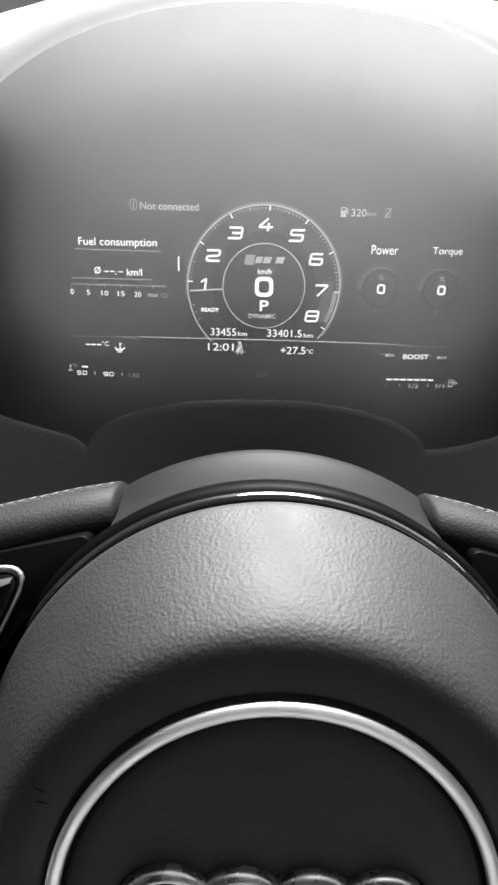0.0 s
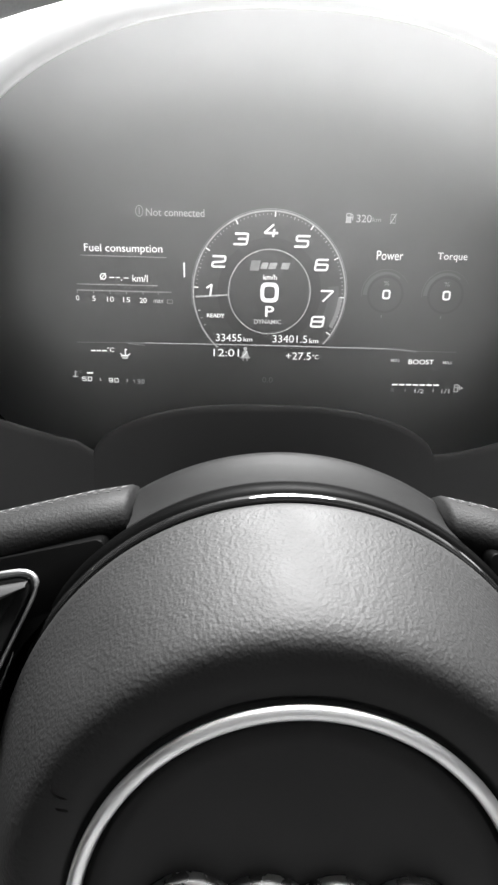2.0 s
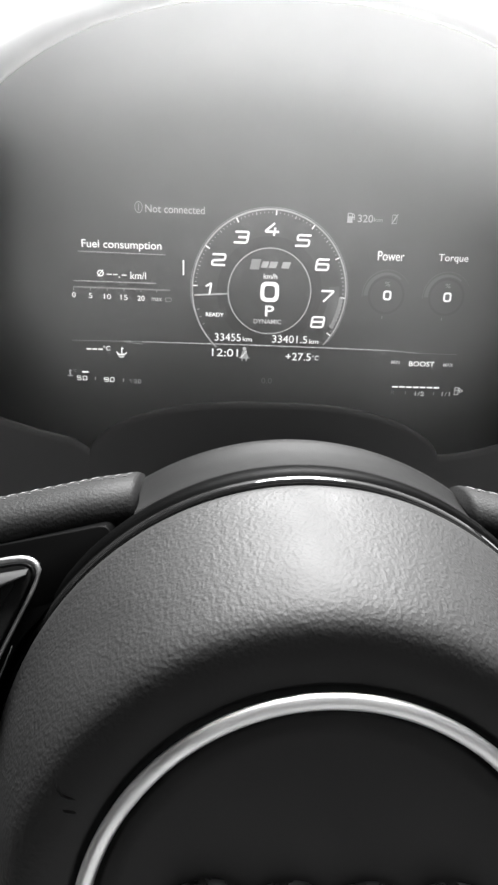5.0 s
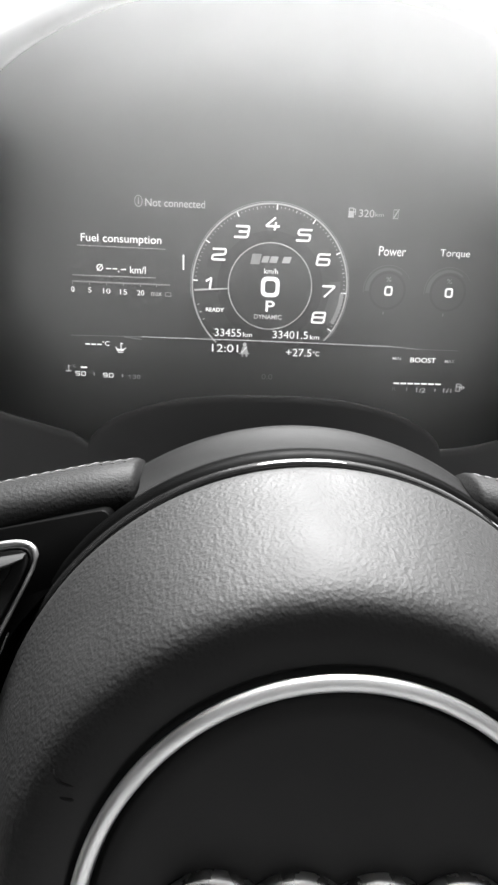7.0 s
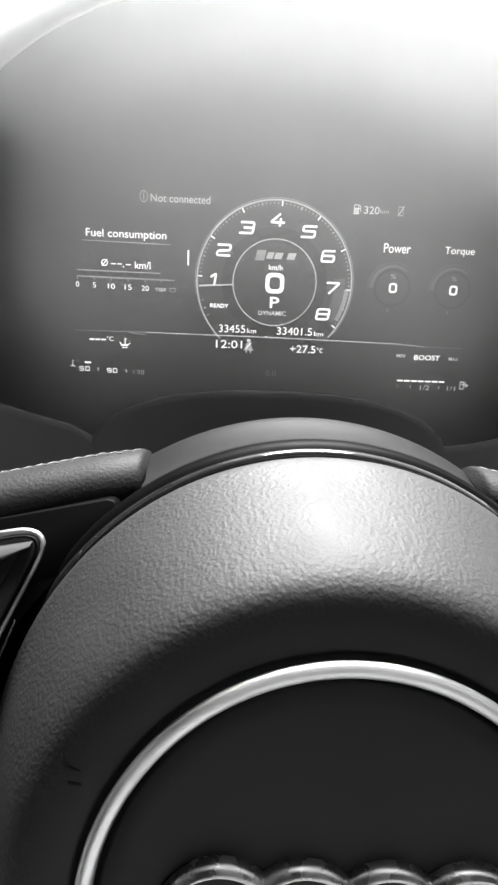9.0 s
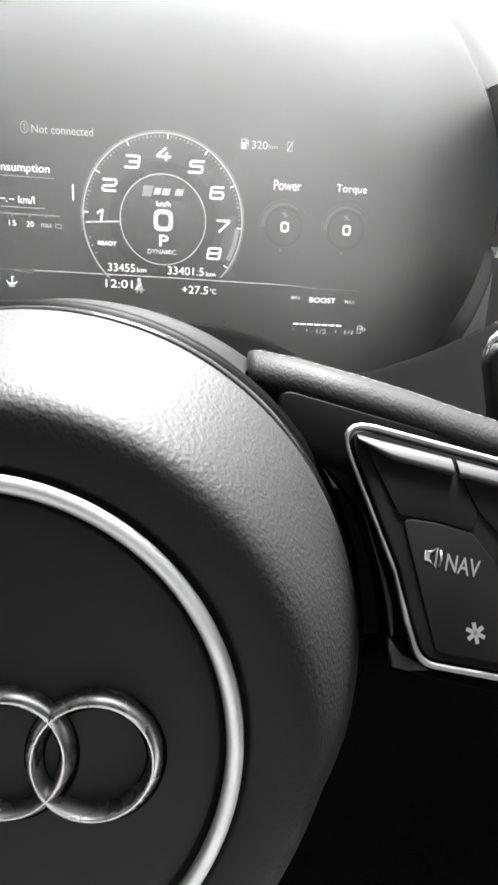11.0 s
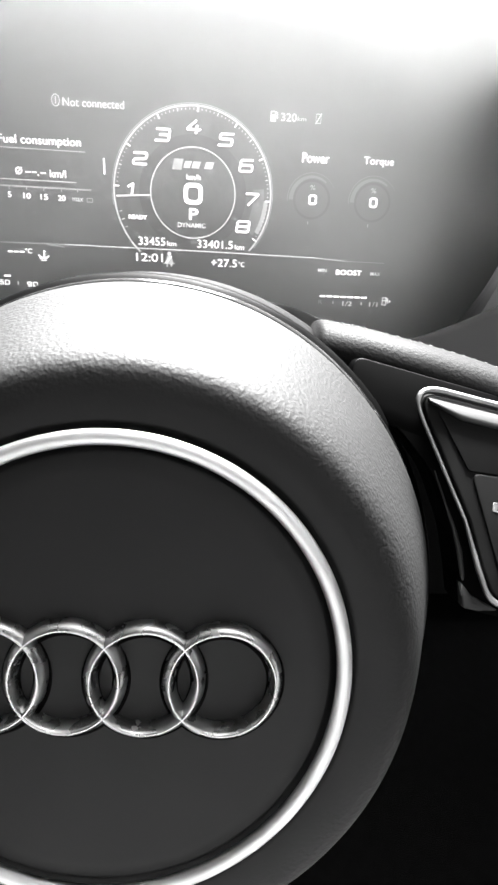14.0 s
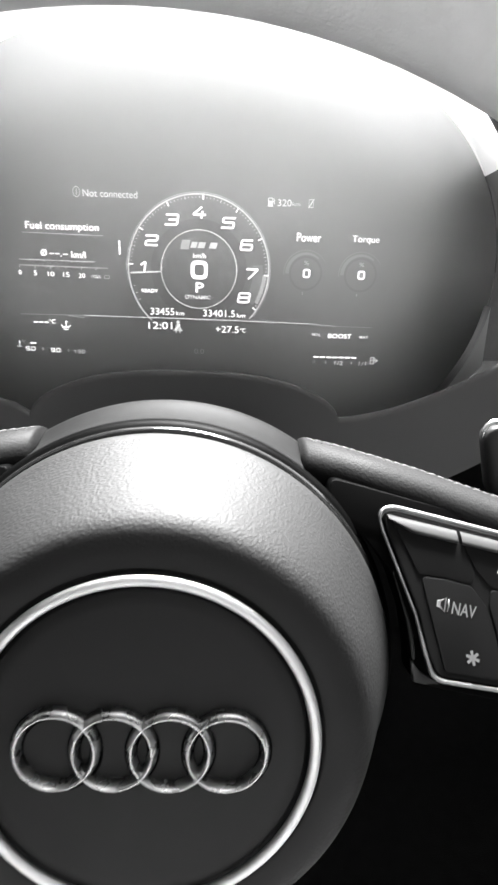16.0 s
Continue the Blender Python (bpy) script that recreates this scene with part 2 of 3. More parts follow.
# hood: rim, underside rising away from the driver, outer skin
hood_rows = []
for y, g in ((-1, 41), (-40, 22), (HOOD_Y + 6, 3.6), (HOOD_Y + 2, 1.4), (HOOD_Y + 0.4, 0.3), (HOOD_Y, 1.2), (HOOD_Y + 0.8, 4), (HOOD_Y + 3.5, 10), (HOOD_Y + 9, 16), (HOOD_Y + 18, 21.5), (HOOD_Y + 32, 26.5), (-20, 37), (2, 46), (40, 48)):
    hood_rows.append([mm(a, y, b) for a, b in hood_outline(g)])
for side in (0, 1):
    rows = []
    for y, g in ((-1, 41), (-40, 22), (-71, 3)):
        span = [math.pi * (-0.32 + 0.29 * i / 12) for i in range(13)]
        rows.append([mm(1 + (2 * side - 1) * (HOOD_W + g) * abs(math.cos(a)) ** 0.9, y, (110 + g) * math.sin(a)) for a in span])
    # left side near-black to shade the glass there, right side kept lighter
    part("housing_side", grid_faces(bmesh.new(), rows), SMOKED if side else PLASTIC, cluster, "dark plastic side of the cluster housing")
# one hood in pale and dark parts: brightness and shade put in its colour
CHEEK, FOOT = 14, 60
# the pale lip stands in for the bright sky beyond the hood
part("hood", grid_faces(bmesh.new(), [r[CHEEK:FOOT + 1] for r in hood_rows]), HOOD, cluster, "hood with a rounded lip, made pale and translucent for glare")
part("hood_lining", grid_faces(bmesh.new(), [r[FOOT:] for r in hood_rows[:4]]), HOOD, cluster, "lining of the hood beside the passenger, paled for glare")
part("hood_foot", grid_faces(bmesh.new(), [r[FOOT:] for r in hood_rows[3:]]), SMOKED, cluster, "foot of the hood beside the passenger, darkened where the glare ends")
part("hood_cheek", grid_faces(bmesh.new(), [r[:CHEEK + 1] for r in hood_rows]), PLASTIC, cluster, "cheek of the hood beside the door, darkened to shade the glass")


def sill(x):
    """Height of the lower bezel's upper edge: an arch over the steering column, then shoulders that sweep up the sides."""
    u = abs(x + 4.3)
    if u < 87.5:
        return -75 + 25.5 * (1 - (u / 87.5) ** 2.6) ** 0.64
    if x < 0:
        return -75 + 4 * min(1.0, (u - 87.5) / 8) + 24 * ((u - 87.5) / 78.5) ** 1.25
    return -75 + 27 * ((u - 87.5) / 78.5) ** 1.6


def bezel_rows(x0, x1, step=2.5, first=0, last=8):
    for i in range(round((x1 - x0) / step) + 1):
        x = x0 + step * i
        z = sill(x)
        yield [mm(x, -30, z - 24), mm(x, -70, z - 3.5), mm(x, -75.5, z - 0.4), mm(x, -77.5, z - 1.2), mm(x, -78, z - 4), mm(x, -79, z - 16), mm(x, -80.5, z - 58), mm(x, -84, -215)][first:last]


part("column_arch", grid_faces(bmesh.new(), list(bezel_rows(-91.8, 83.2, 1.75))), SMOKED, cluster, "dark plastic bezel arched over the column")
for x0, x1 in ((-216.8, -91.8), (83.2, 208.2)):
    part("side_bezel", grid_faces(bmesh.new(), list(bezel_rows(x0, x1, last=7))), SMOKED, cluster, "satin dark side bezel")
    # near-black lower part of the bezel: the footwell's shade, put in its colour
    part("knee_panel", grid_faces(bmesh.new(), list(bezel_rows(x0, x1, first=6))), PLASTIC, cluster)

display = empty("digital_display", DASH, "lit digital display with a rev counter and readouts", "display")
FRONT = -0.15


def flat(bm, x, z, turn=0.0, lift=0.0):
    """Stands a flat bmesh upright on the display at x, z."""
    return moved(bm, Matrix.Translation(mm(x, FRONT - lift, z)) @ pose(0, 0, 0, 90) @ pose(0, 0, 0, 0, 0, turn))


def say(text, x, z, width, height, mat=None, slant=0.0, name="readout", parent=None, weight=0.0):
    return part(name, flat(letters(text, width, height, slant, weight=weight), x, z), mat or WHITE, parent or display, smooth=False)


def bar(x0, z0, x1, z1, thick, mat, name="line", taper=None, parent=None):
    """A straight stroke on the display; taper: its end's thickness."""
    bm = bmesh.new()
    a, b = Vector((x0, z0)), Vector((x1, z1))
    k = (b - a).normalized().orthogonal() / 2
    e = thick if taper is None else taper
    bm.faces.new([bm.verts.new(mm(p.x, FRONT, p.y)) for p in (a - k * thick, b - k * e, b + k * e, a + k * thick)])
    return part(name, bm, mat, parent or display, smooth=False)


def arc(x, z, r, width, a0, a1, mat, name="arc", steps=64, parent=None, width_end=None, sx=1.0, front=FRONT):
    """A curved stroke; angles run clockwise from the top."""
    rows = []
    for i in range(steps + 1):
        a = radians(a0 + (a1 - a0) * i / steps)
        w = width + ((width if width_end is None else width_end) - width) * i / steps
        rows.append([mm(x + sx * q * math.sin(a), front, z + q * math.cos(a)) for q in (r - w / 2, r + w / 2)])
    return part(name, grid_faces(bmesh.new(), rows), mat, parent or display, smooth=False)


def digit_zero(x, z, w, h, stroke, name):
    """A squared nought with rounded corners."""
    outer = rounded([(-w / 2, -h / 2), (w / 2, -h / 2), (w / 2, h / 2), (-w / 2, h / 2)], 0.36 * w, 6)
    inner = rounded([(-w / 2 + stroke, -h / 2 + stroke), (w / 2 - stroke, -h / 2 + stroke), (w / 2 - stroke, h / 2 - stroke), (-w / 2 + stroke, h / 2 - stroke)], 0.2 * w, 6)
    rows = [[mm(x + p.x, FRONT, z + p.y) for p in line] for line in (outer, inner)]
    return part(name, grid_faces(bmesh.new(), rows, closed_v=True), WHITE, display, smooth=False)


# squared figures drawn as strokes in a unit box
FIGURES = {"0": [((0, 0), (1, 0), (1, 1), (0, 1), (0, 0))], "1": [((0.0, 0.72), (0.5, 1), (0.5, 0))],
           "2": [((0, 1), (1, 1), (1, 0.5), (0, 0.42), (0, 0), (1, 0))], "3": [((0, 1), (1, 1), (1, 0), (0, 0)), ((0.3, 0.5), (0.95, 0.5))],
           "4": [((0.62, 1), (0, 0.27), (1.05, 0.27)), ((0.78, 0.55), (0.78, 0))], "5": [((1, 1), (0, 1), (0, 0.55), (1, 0.55), (1, 0), (0, 0))],
           "6": [((0.9, 1), (0, 1), (0, 0), (1, 0), (1, 0.54), (0.05, 0.54))], "7": [((0, 1), (1, 1), (0.3, 0))],
           "8": [((0.5, 0), (1, 0), (1, 1), (0, 1), (0, 0), (0.5, 0)), ((0.05, 0.52), (0.95, 0.52))], "9": [((0.1, 0), (1, 0), (1, 1), (0, 1), (0, 0.46), (0.95, 0.46))]}


def figures(text, x, z, width, height, thick, mat, name, slant=0.0):
    """A number in squared figures round x, z; width is that of one figure."""
    bm = bmesh.new()
    lift = FRONT
    pitch = width + 2.2 * thick
    for k, c in enumerate(text):
        x0 = x + (k - (len(text) - 1) / 2) * pitch
        for line in FIGURES[c]:
            path = [Vector(((q[0] - 0.5) * (width - thick), (q[1] - 0.5) * (height - thick))) for q in line]
            path[0] += (path[0] - path[1]).normalized() * thick * 0.5
            path[-1] += (path[-1] - path[-2]).normalized() * thick * 0.5
            soft = [path[0]]
            for i in range(1, len(path) - 1):
                b, p, a = path[i - 1], path[i], path[i + 1]
                cut = min(0.13 * width, 0.45 * (b - p).length, 0.45 * (a - p).length)
                u, v = p + (b - p).normalized() * cut, p + (a - p).normalized() * cut
                soft += [u * (1 - s) ** 2 + p * 2 * s * (1 - s) + v * s * s for s in (0, 0.25, 0.5, 0.75, 1)]
            soft.append(path[-1])
            rows = []
            for i, p in enumerate(soft):
                e = (soft[min(i + 1, len(soft) - 1)] - soft[max(i - 1, 0)]).normalized()
                k2 = Vector((-e.y, e.x)) * thick / 2
                rows.append([mm(x0 + q.x + slant * q.y, lift, z + q.y) for q in (p - k2, p + k2)])
            grid_faces(bm, rows)
            lift -= 0.02
    return part(name, bm, mat, display, smooth=False)


# rev counter
arc(0, 0.6, 45.7, 0.9, -137, 132, DIM, "dial_ring", 128)
arc(0, 0.6, 46.8, 0.35, -100, 128, FAINT, "dial_ring", 96)
arc(0, 0.6, 38.6, 6.4, 84, 121, SHADE, "dial_sector", 24, front=-0.06)
arc(0, 0.6, 24.6, 0.5, 0, 360, MID, "inner_ring", 96)
for text, x, z in (("1", -35.0, 1.6), ("2", -30.4, 17.8), ("3", -17.3, 30.6), ("4", -0.2, 35.5), ("5", 18.5, 29.9), ("6", 30.7, 16.9), ("7", 34.7, -0.9), ("8", 29.9, -16.3)):
    figures(text, x, z, 6.0 if text == "1" else 8.3, 7.0, 1.15, WHITE, "numeral", 0.16)
for i in range(-10, 71):
    a = -90 + 3.0 * i
    if i < 0:
        r0, r1, w, mat = 42.9, 44.3, 0.5, MID
    elif i % 10 == 0:
        r0, r1, w, mat = 42.6, 45.3, 0.65, WHITE
    elif i % 5 == 0:
        r0, r1, w, mat = 43.1, 44.6, 0.5, MID
    else:
        r0, r1, w, mat = 43.5, 44.4, 0.5, DIM
    if i < 0 and i not in (-10, -8, -6):
        continue
    s, c = math.sin(radians(a + 3)), math.cos(radians(a + 3))
    bar(r0 * s, 0.6 + r0 * c, r1 * s, 0.6 + r1 * c, w, mat, "tick")
arc(0, 0.6, 28.2, 6.0, 0, 360, GLOOM, "dial_shade", 96, front=-0.05)
arc(0, 0.6, 43.0, 2.4, 93, 118, FAINT, "red_zone")
bar(-44.4, -2.6, -25.0, -1.3, 0.95, MID, "needle", taper=0.7)
say("READY", -32.2, -13.6, 10.8, 2.3, WHITE, weight=0.025)
say("km/h", 0.2, 9.4, 8.0, 3.0, WHITE, weight=0.003)
digit_zero(0.1, 0.5, 11.0, 11.6, 2.3, "speed")
say("P", 0.5, -10.6, 5.4, 6.4, WHITE, name="gear", weight=0.012)
say("DYNAMIC", -0.6, -16.8, 16.6, 2.7, MID, weight=0.02)
# model mark as plain slanted shapes
for x0, x1, mat in ((-11.6, -6.2, FAINT), (-5.2, -1.4, DIM), (-0.6, 3.8, DIM), (6.8, 11.4, DIM)):
    bm = bmesh.new()
    h = 2.9 if x0 < -10 else 1.8
    bm.faces.new([bm.verts.new(mm(x, FRONT, 15.9 + z)) for x, z in ((x0 - 0.6, -h), (x1 - 0.6, -h), (x1 + 0.6, h), (x0 + 0.6, h))])
    part("mark", bm, mat, display, smooth=False)

# left page
say("Not connected", -55.6, 44.2, 33.6, 4.1, MID, weight=0.0)
arc(-76.2, 44.7, 2.9, 0.5, 0, 360, DIM, "phone_icon", 32, sx=0.72)
bar(-76.2, 42.9, -76.2, 46.5, 0.5, DIM, "phone_icon")
say("Fuel consumption", -86.3, 23.6, 45.6, 5.6, WHITE, weight=0.002)
bar(-111.5, 19.9, -61.2, 19.4, 0.4, DIM)
arc(-99.0, 8.1, 1.6, 0.55, 0, 360, WHITE, "average_icon", 32)
bar(-100.6, 6.2, -97.4, 10.0, 0.45, WHITE, "average_icon")
bar(-95.4, 7.6, -92.5, 7.6, 0.55, WHITE, "dash")
bar(-91.7, 7.6, -89.1, 7.6, 0.55, WHITE, "dash")
bar(-88.6, 6.2, -87.9, 6.2, 0.7, WHITE, "point")
bar(-86.9, 7.4, -84.0, 7.4, 0.55, WHITE, "dash")
say("km/l", -77.2, 7.4, 9.0, 4.0, WHITE, weight=0.003)
bar(-114.9, 3.5, -66.9, 3.3, 0.45, DIM)
bar(-115.1, 0.0, -58.7, -0.4, 0.8, FAINT)
for text, x, z in (("0", -114.9, -4.5), ("5", -105.2, -4.7), ("10", -95.4, -5.0), ("15", -85.7, -5.2), ("20", -75.8, -5.4)):
    say(text, x, z, 1.9 * len(text) + (0.3 if len(text) > 1 else 0), 2.9, WHITE, name="scale_number")
    bar(x, -0.4, x, -1.9, 0.35, DIM, "tick")
say("max", -66.6, -5.8, 6.0, 2.0, MID, weight=0.003, name="scale_number")
bar(-66.6, -0.4, -66.6, -1.9, 0.35, DIM, "tick")
for x0, z0, x1, z1 in ((-61.4, -4.8, -58.2, -4.8), (-61.4, -6.8, -58.2, -6.8), (-61.4, -4.8, -61.4, -6.8), (-58.2, -4.8, -58.2, -6.8)):
    bar(x0, z0, x1, z1, 0.35, DIM, "box_icon")
bar(-50.9, 16.8, -50.9, 8.5, 0.9, WHITE, "page_bar", taper=0.8)

# strip along the bottom
bar(-117.2, -31.0, -75.6, -30.8, 0.4, FAINT)
bar(-75.6, -30.8, 2.3, -31.2, 0.45, MID, taper=0.6)
bar(2.3, -31.2, 75.3, -32.2, 0.55, MID, taper=0.4)
bar(75.3, -32.2, 93.1, -33.4, 0.4, DIM)
bar(93.1, -33.4, 118, -33.6, 0.3, FAINT)
bar(-86, -31.2, -75.6, -32.4, 0.5, FAINT)
say("33455", -24.2, -26.8, 15.8, 4.5, WHITE)
say("km", -12.4, -27.6, 5.4, 2.7, WHITE, weight=0.003)
say("33401.5", 13.5, -27.0, 21.4, 4.5, WHITE)
say("km", 28.3, -28.0, 5.6, 2.7, WHITE, weight=0.003)
say("12:01", -25.7, -36.1, 15.8, 4.6, WHITE)
say("+27.5", 19.2, -37.5, 15.6, 4.5, WHITE)
say("°C", 29.9, -37.9, 3.8, 2.9, WHITE, weight=0.003)
# belt warning icon: head, body, strap, legs
arc(-13.9, -33.5, 0.6, 1.1, 0, 360, MID, "belt_icon", 20)
bm = bmesh.new()
bm.faces.new([bm.verts.new(mm(x, FRONT, z)) for x, z in ((-15.0, -34.7), (-12.8, -34.7), (-11.2, -39.4), (-16.6, -39.4))])
part("belt_icon", bm, DIM, display, smooth=False)
bar(-12.6, -34.8, -15.6, -38.6, 0.5, WHITE, "belt_icon")
bar(-15.0, -39.2, -15.2, -41.0, 0.9, DIM, "belt_icon")
bar(-12.8, -39.2, -12.6, -41.0, 0.9, DIM, "belt_icon")
bar(-17.2, -39.0, -10.6, -39.0, 0.6, DIM, "belt_icon")
say("0.0", 0.4, -52.8, 6.6, 3.4, FAINT)
for i in range(3):
    bar(-109.0 + 3.4 * i, -36.0, -106.2 + 3.4 * i, -36.0, 0.8, WHITE, "dash")
say("°C", -96.9, -35.3, 4.2, 2.8, WHITE, weight=0.003)
# oil icon: can with a stick
for x0, z0, x1, z1, w in ((-90.6, -38.9, -86.4, -38.9, 1.0), (-88.0, -34.6, -88.0, -38.4, 0.6), (-91.2, -37.2, -90.2, -38.6, 0.6), (-86.4, -38.6, -85.0, -37.6, 0.6), (-90.0, -40.3, -86.6, -40.3, 0.5), (-88.0, -35.2, -86.8, -35.2, 0.5)):
    bar(x0, z0, x1, z1, w, WHITE, "oil_icon")
# coolant scale
for x0, z0, x1, z1, w in ((-119.6, -48.6, -119.6, -52.2, 0.6), (-121.4, -52.4, -117.9, -52.4, 0.6), (-119.6, -49.4, -118.4, -49.4, 0.4)):
    bar(x0, z0, x1, z1, w, MID, "coolant_icon")
say("°C", -116.6, -49.3, 2.4, 1.8, DIM)
figures("50", -112.6, -53.8, 2.6, 2.7, 0.42, WHITE, "scale_number")
bar(-112.4, -50.0, -108.6, -50.0, 1.0, WHITE, "level_bar")
bar(-104.5, -52.9, -104.5, -54.9, 0.6, MID, "tick")
figures("90", -96.1, -54.4, 2.6, 2.7, 0.42, WHITE, "scale_number")
bar(-87.6, -53.5, -87.6, -55.5, 0.6, MID, "tick")
figures("130", -80.4, -55.0, 1.7, 2.5, 0.42, DIM, "scale_number")
# boost scale and fuel level
say("MIN", 80.0, -39.3, 5.2, 2.1, MID, weight=0.003)
say("BOOST", 96.6, -40.0, 16.0, 3.0, WHITE, weight=0.012)
say("MAX", 113.4, -40.2, 6.2, 2.1, MID, weight=0.003)
for i in range(7):
    bar(79.5 + 4.4 * i, -54.7, 83.1 + 4.4 * i, -54.7, 0.95, WHITE, "level_bar")
say("R", 80.3, -58.2, 2.4, 2.4, FAINT, name="scale_number")
bar(88.3, -57.4, 88.3, -59.2, 0.55, MID, "tick")
say("1/2", 97.4, -58.7, 6.0, 2.8, MID, weight=0.003, name="scale_number")
bar(106.3, -57.5, 106.3, -59.3, 0.55, MID, "tick")
say("1/1", 114.2, -58.6, 5.2, 2.8, MID, weight=0.003, name="scale_number")


def pump(x, z, size, mat):
    for x0, z0, x1, z1 in ((-1, 1.6, 0.7, 1.6), (-1, -1.7, -1, 1.6), (0.7, -1.7, 0.7, 1.6), (-1.3, -1.7, 1.0, -1.7), (-1, 0.3, 0.7, 0.3), (0.7, 0.2, 1.5, 0.2), (1.5, -0.9, 1.5, 1.0), (1.5, 1.0, 1.0, 1.5)):
        bar(x + x0 * size, z + z0 * size, x + x1 * size, z + z1 * size, 0.45, mat, "pump_icon")


pump(121.0, -56.4, 1.35, MID)
bm = bmesh.new()
bm.faces.new([bm.verts.new(mm(x, FRONT, z)) for x, z in ((123.8, -57.4), (123.8, -55.4), (125.2, -56.4))])
part("pump_icon", bm, MID, display, smooth=False)
# right page
pump(45.1, 43.3, 1.45, MID)
bm = bmesh.new()
bm.faces.new([bm.verts.new(mm(x, FRONT, z)) for x, z in ((43.8, 41.0), (46.0, 41.0), (46.0, 43.6), (43.8, 43.6))])
part("pump_icon", bm, DIM, display, smooth=False)
say("320", 53.9, 43.1, 8.9, 4.1, MID, weight=0.003)
say("km", 61.4, 42.7, 5.0, 2.2, DIM, weight=0.003)
bar(69.4, 40.6, 72.6, 46.0, 0.6, MID, "no_range_icon")
bar(69.5, 45.6, 69.5, 41.2, 0.4, FAINT, "no_range_icon")
bar(72.3, 45.6, 72.3, 41.2, 0.4, FAINT, "no_range_icon")
bar(69.6, 45.6, 71.8, 45.6, 0.5, DIM, "no_range_icon")
bar(70.2, 41.0, 72.4, 41.0, 0.5, DIM, "no_range_icon")
for text, x, z, w, cx in (("Power", 71.0, 22.6, 16.2, 70.2), ("Torque", 108.4, 22.2, 18.2, 106.9)):
    say(text, x, z + 0.4, w - 0.4, 5.2, WHITE, weight=-0.004)
    arc(cx, 0.6, 14.6, 0.5, -95, 62, SHADE, "small_dial", 40, width_end=0.2)
    arc(cx, 0.6, 12.4, 2.6, -92, 40, SHADE, "small_dial", 40, width_end=1.0, front=-0.06)
    arc(cx, 0.6, 10.4, 1.4, 0, 360, GLOOM, "small_dial", 64, front=-0.05)
    digit_zero(cx + 0.6, 0.6, 4.9, 5.6, 1.05, "value")
    say("%", cx + 0.2, 7.2, 3.2, 2.6, DIM)
    bar(cx - 1.4, -11.6, cx - 1.4, -13.2, 0.6, FAINT, "tick")

# ---- steering wheel ----
WHEEL = DASH @ Matrix.Translation(mm(-5.66, -277.36, -106.88)) @ pose(0, 0, 0, 0, 0, -0.44) @ pose(0, 0, 0, 90 - 11.48) @ pose(0, 0, 0, 0, 0, -1.40)
wheel = empty("steering_wheel", WHEEL, "leather steering wheel with a round black padded hub", "steering wheel")


def squeeze(r):
    s = max(0.0, min(1.0, (r - 58) / 21.5))
    return 1 - 0.033 * s * s * (3 - 2 * s)


# padded hub: flat face with a groove for the ring, rolling over to a deep flank
profile = [(0.01, -0.9), (19.44, -1.0), (38.88, -1.4), (42.5, -1.6), (43.2, -2.2), (43.6, -3.4), (47.5, -3.4), (47.95, -2.3), (48.8, -1.8), (53.46, -1.9), (56.57, -2.2), (58.29, -2.7), (59.6, -3.5), (60.71, -4.6), (61.62, -5.7), (62.53, -7.1), (64.14, -10.0), (66.26, -14.0), (68.72, -18.8), (71.34, -24), (74.2, -29.6), (76.59, -34.2), (77.82, -36.4), (78.11, -38.2), (77.54, -39.8), (75.75, -41)]
part("hub_pad", revolve(profile, steps=220, squeeze=squeeze), LEATHER, wheel, "grained black leather airbag cover")
ring = [(45.56 + 1.55 * math.cos(a), -1.1 + 1.3 * math.sin(a)) for a in (2 * math.pi * k / 16 for k in range(17))]
part("trim_ring", revolve(ring, steps=200), SATIN, wheel, "satin silver trim ring")
# small mark pressed into the pad beside the ring
part("pad_mark", tube([(-50.1, 28.2, -2.4), (-49.8, 27.1, -2.12), (-49.0, 26.2, -2.02), (-47.7, 25.7, -1.97), (-45.6, 25.4, -2.1), (-44.3, 25.8, -2.1)], [0.1, 0.24, 0.3, 0.3, 0.26, 0.12], 8, flat=0.6), BUTTON, wheel, "dark mark pressed into the pad")
part("pad_mark", tube([(-48.9, 23.5, -2.05), (-48.2, 23.3, -2.0), (-46.8, 23.1, -2.0), (-45.8, 23.0, -2.1)], [0.15, 0.4, 0.45, 0.2], 8, flat=0.6), BUTTON, wheel, "dark mark pressed into the pad")
# four linked rings of the emblem
band = [(8.85, -1.6), (8.9, -0.4), (9.15, 0.5), (9.5, 1.45), (9.72, 1.98), (9.9, 2.18), (10.1, 2.16), (10.28, 2.0), (10.75, 1.45), (11.15, 0.8), (11.35, 0.2), (11.4, -1.6)]
# dark under-rings, set low to stand for the rings' shadow on the pad
shadow_band = [(8.5, -2.0), (8.5, -0.85), (11.95, -0.95), (12.1, -2.0)]
for i in range(4):
    x = -21.8 + 14.61 * i
    r = part("emblem_ring", moved(revolve(band, steps=96), Matrix.Translation(mm(x, 0.2, 0.01 * i))), CHROME, wheel, "polished chrome ring")
    part("emblem_shadow", moved(revolve(shadow_band, steps=64), Matrix.Translation(mm(x, -0.45, 0.03 * i))), PLASTIC, wheel)
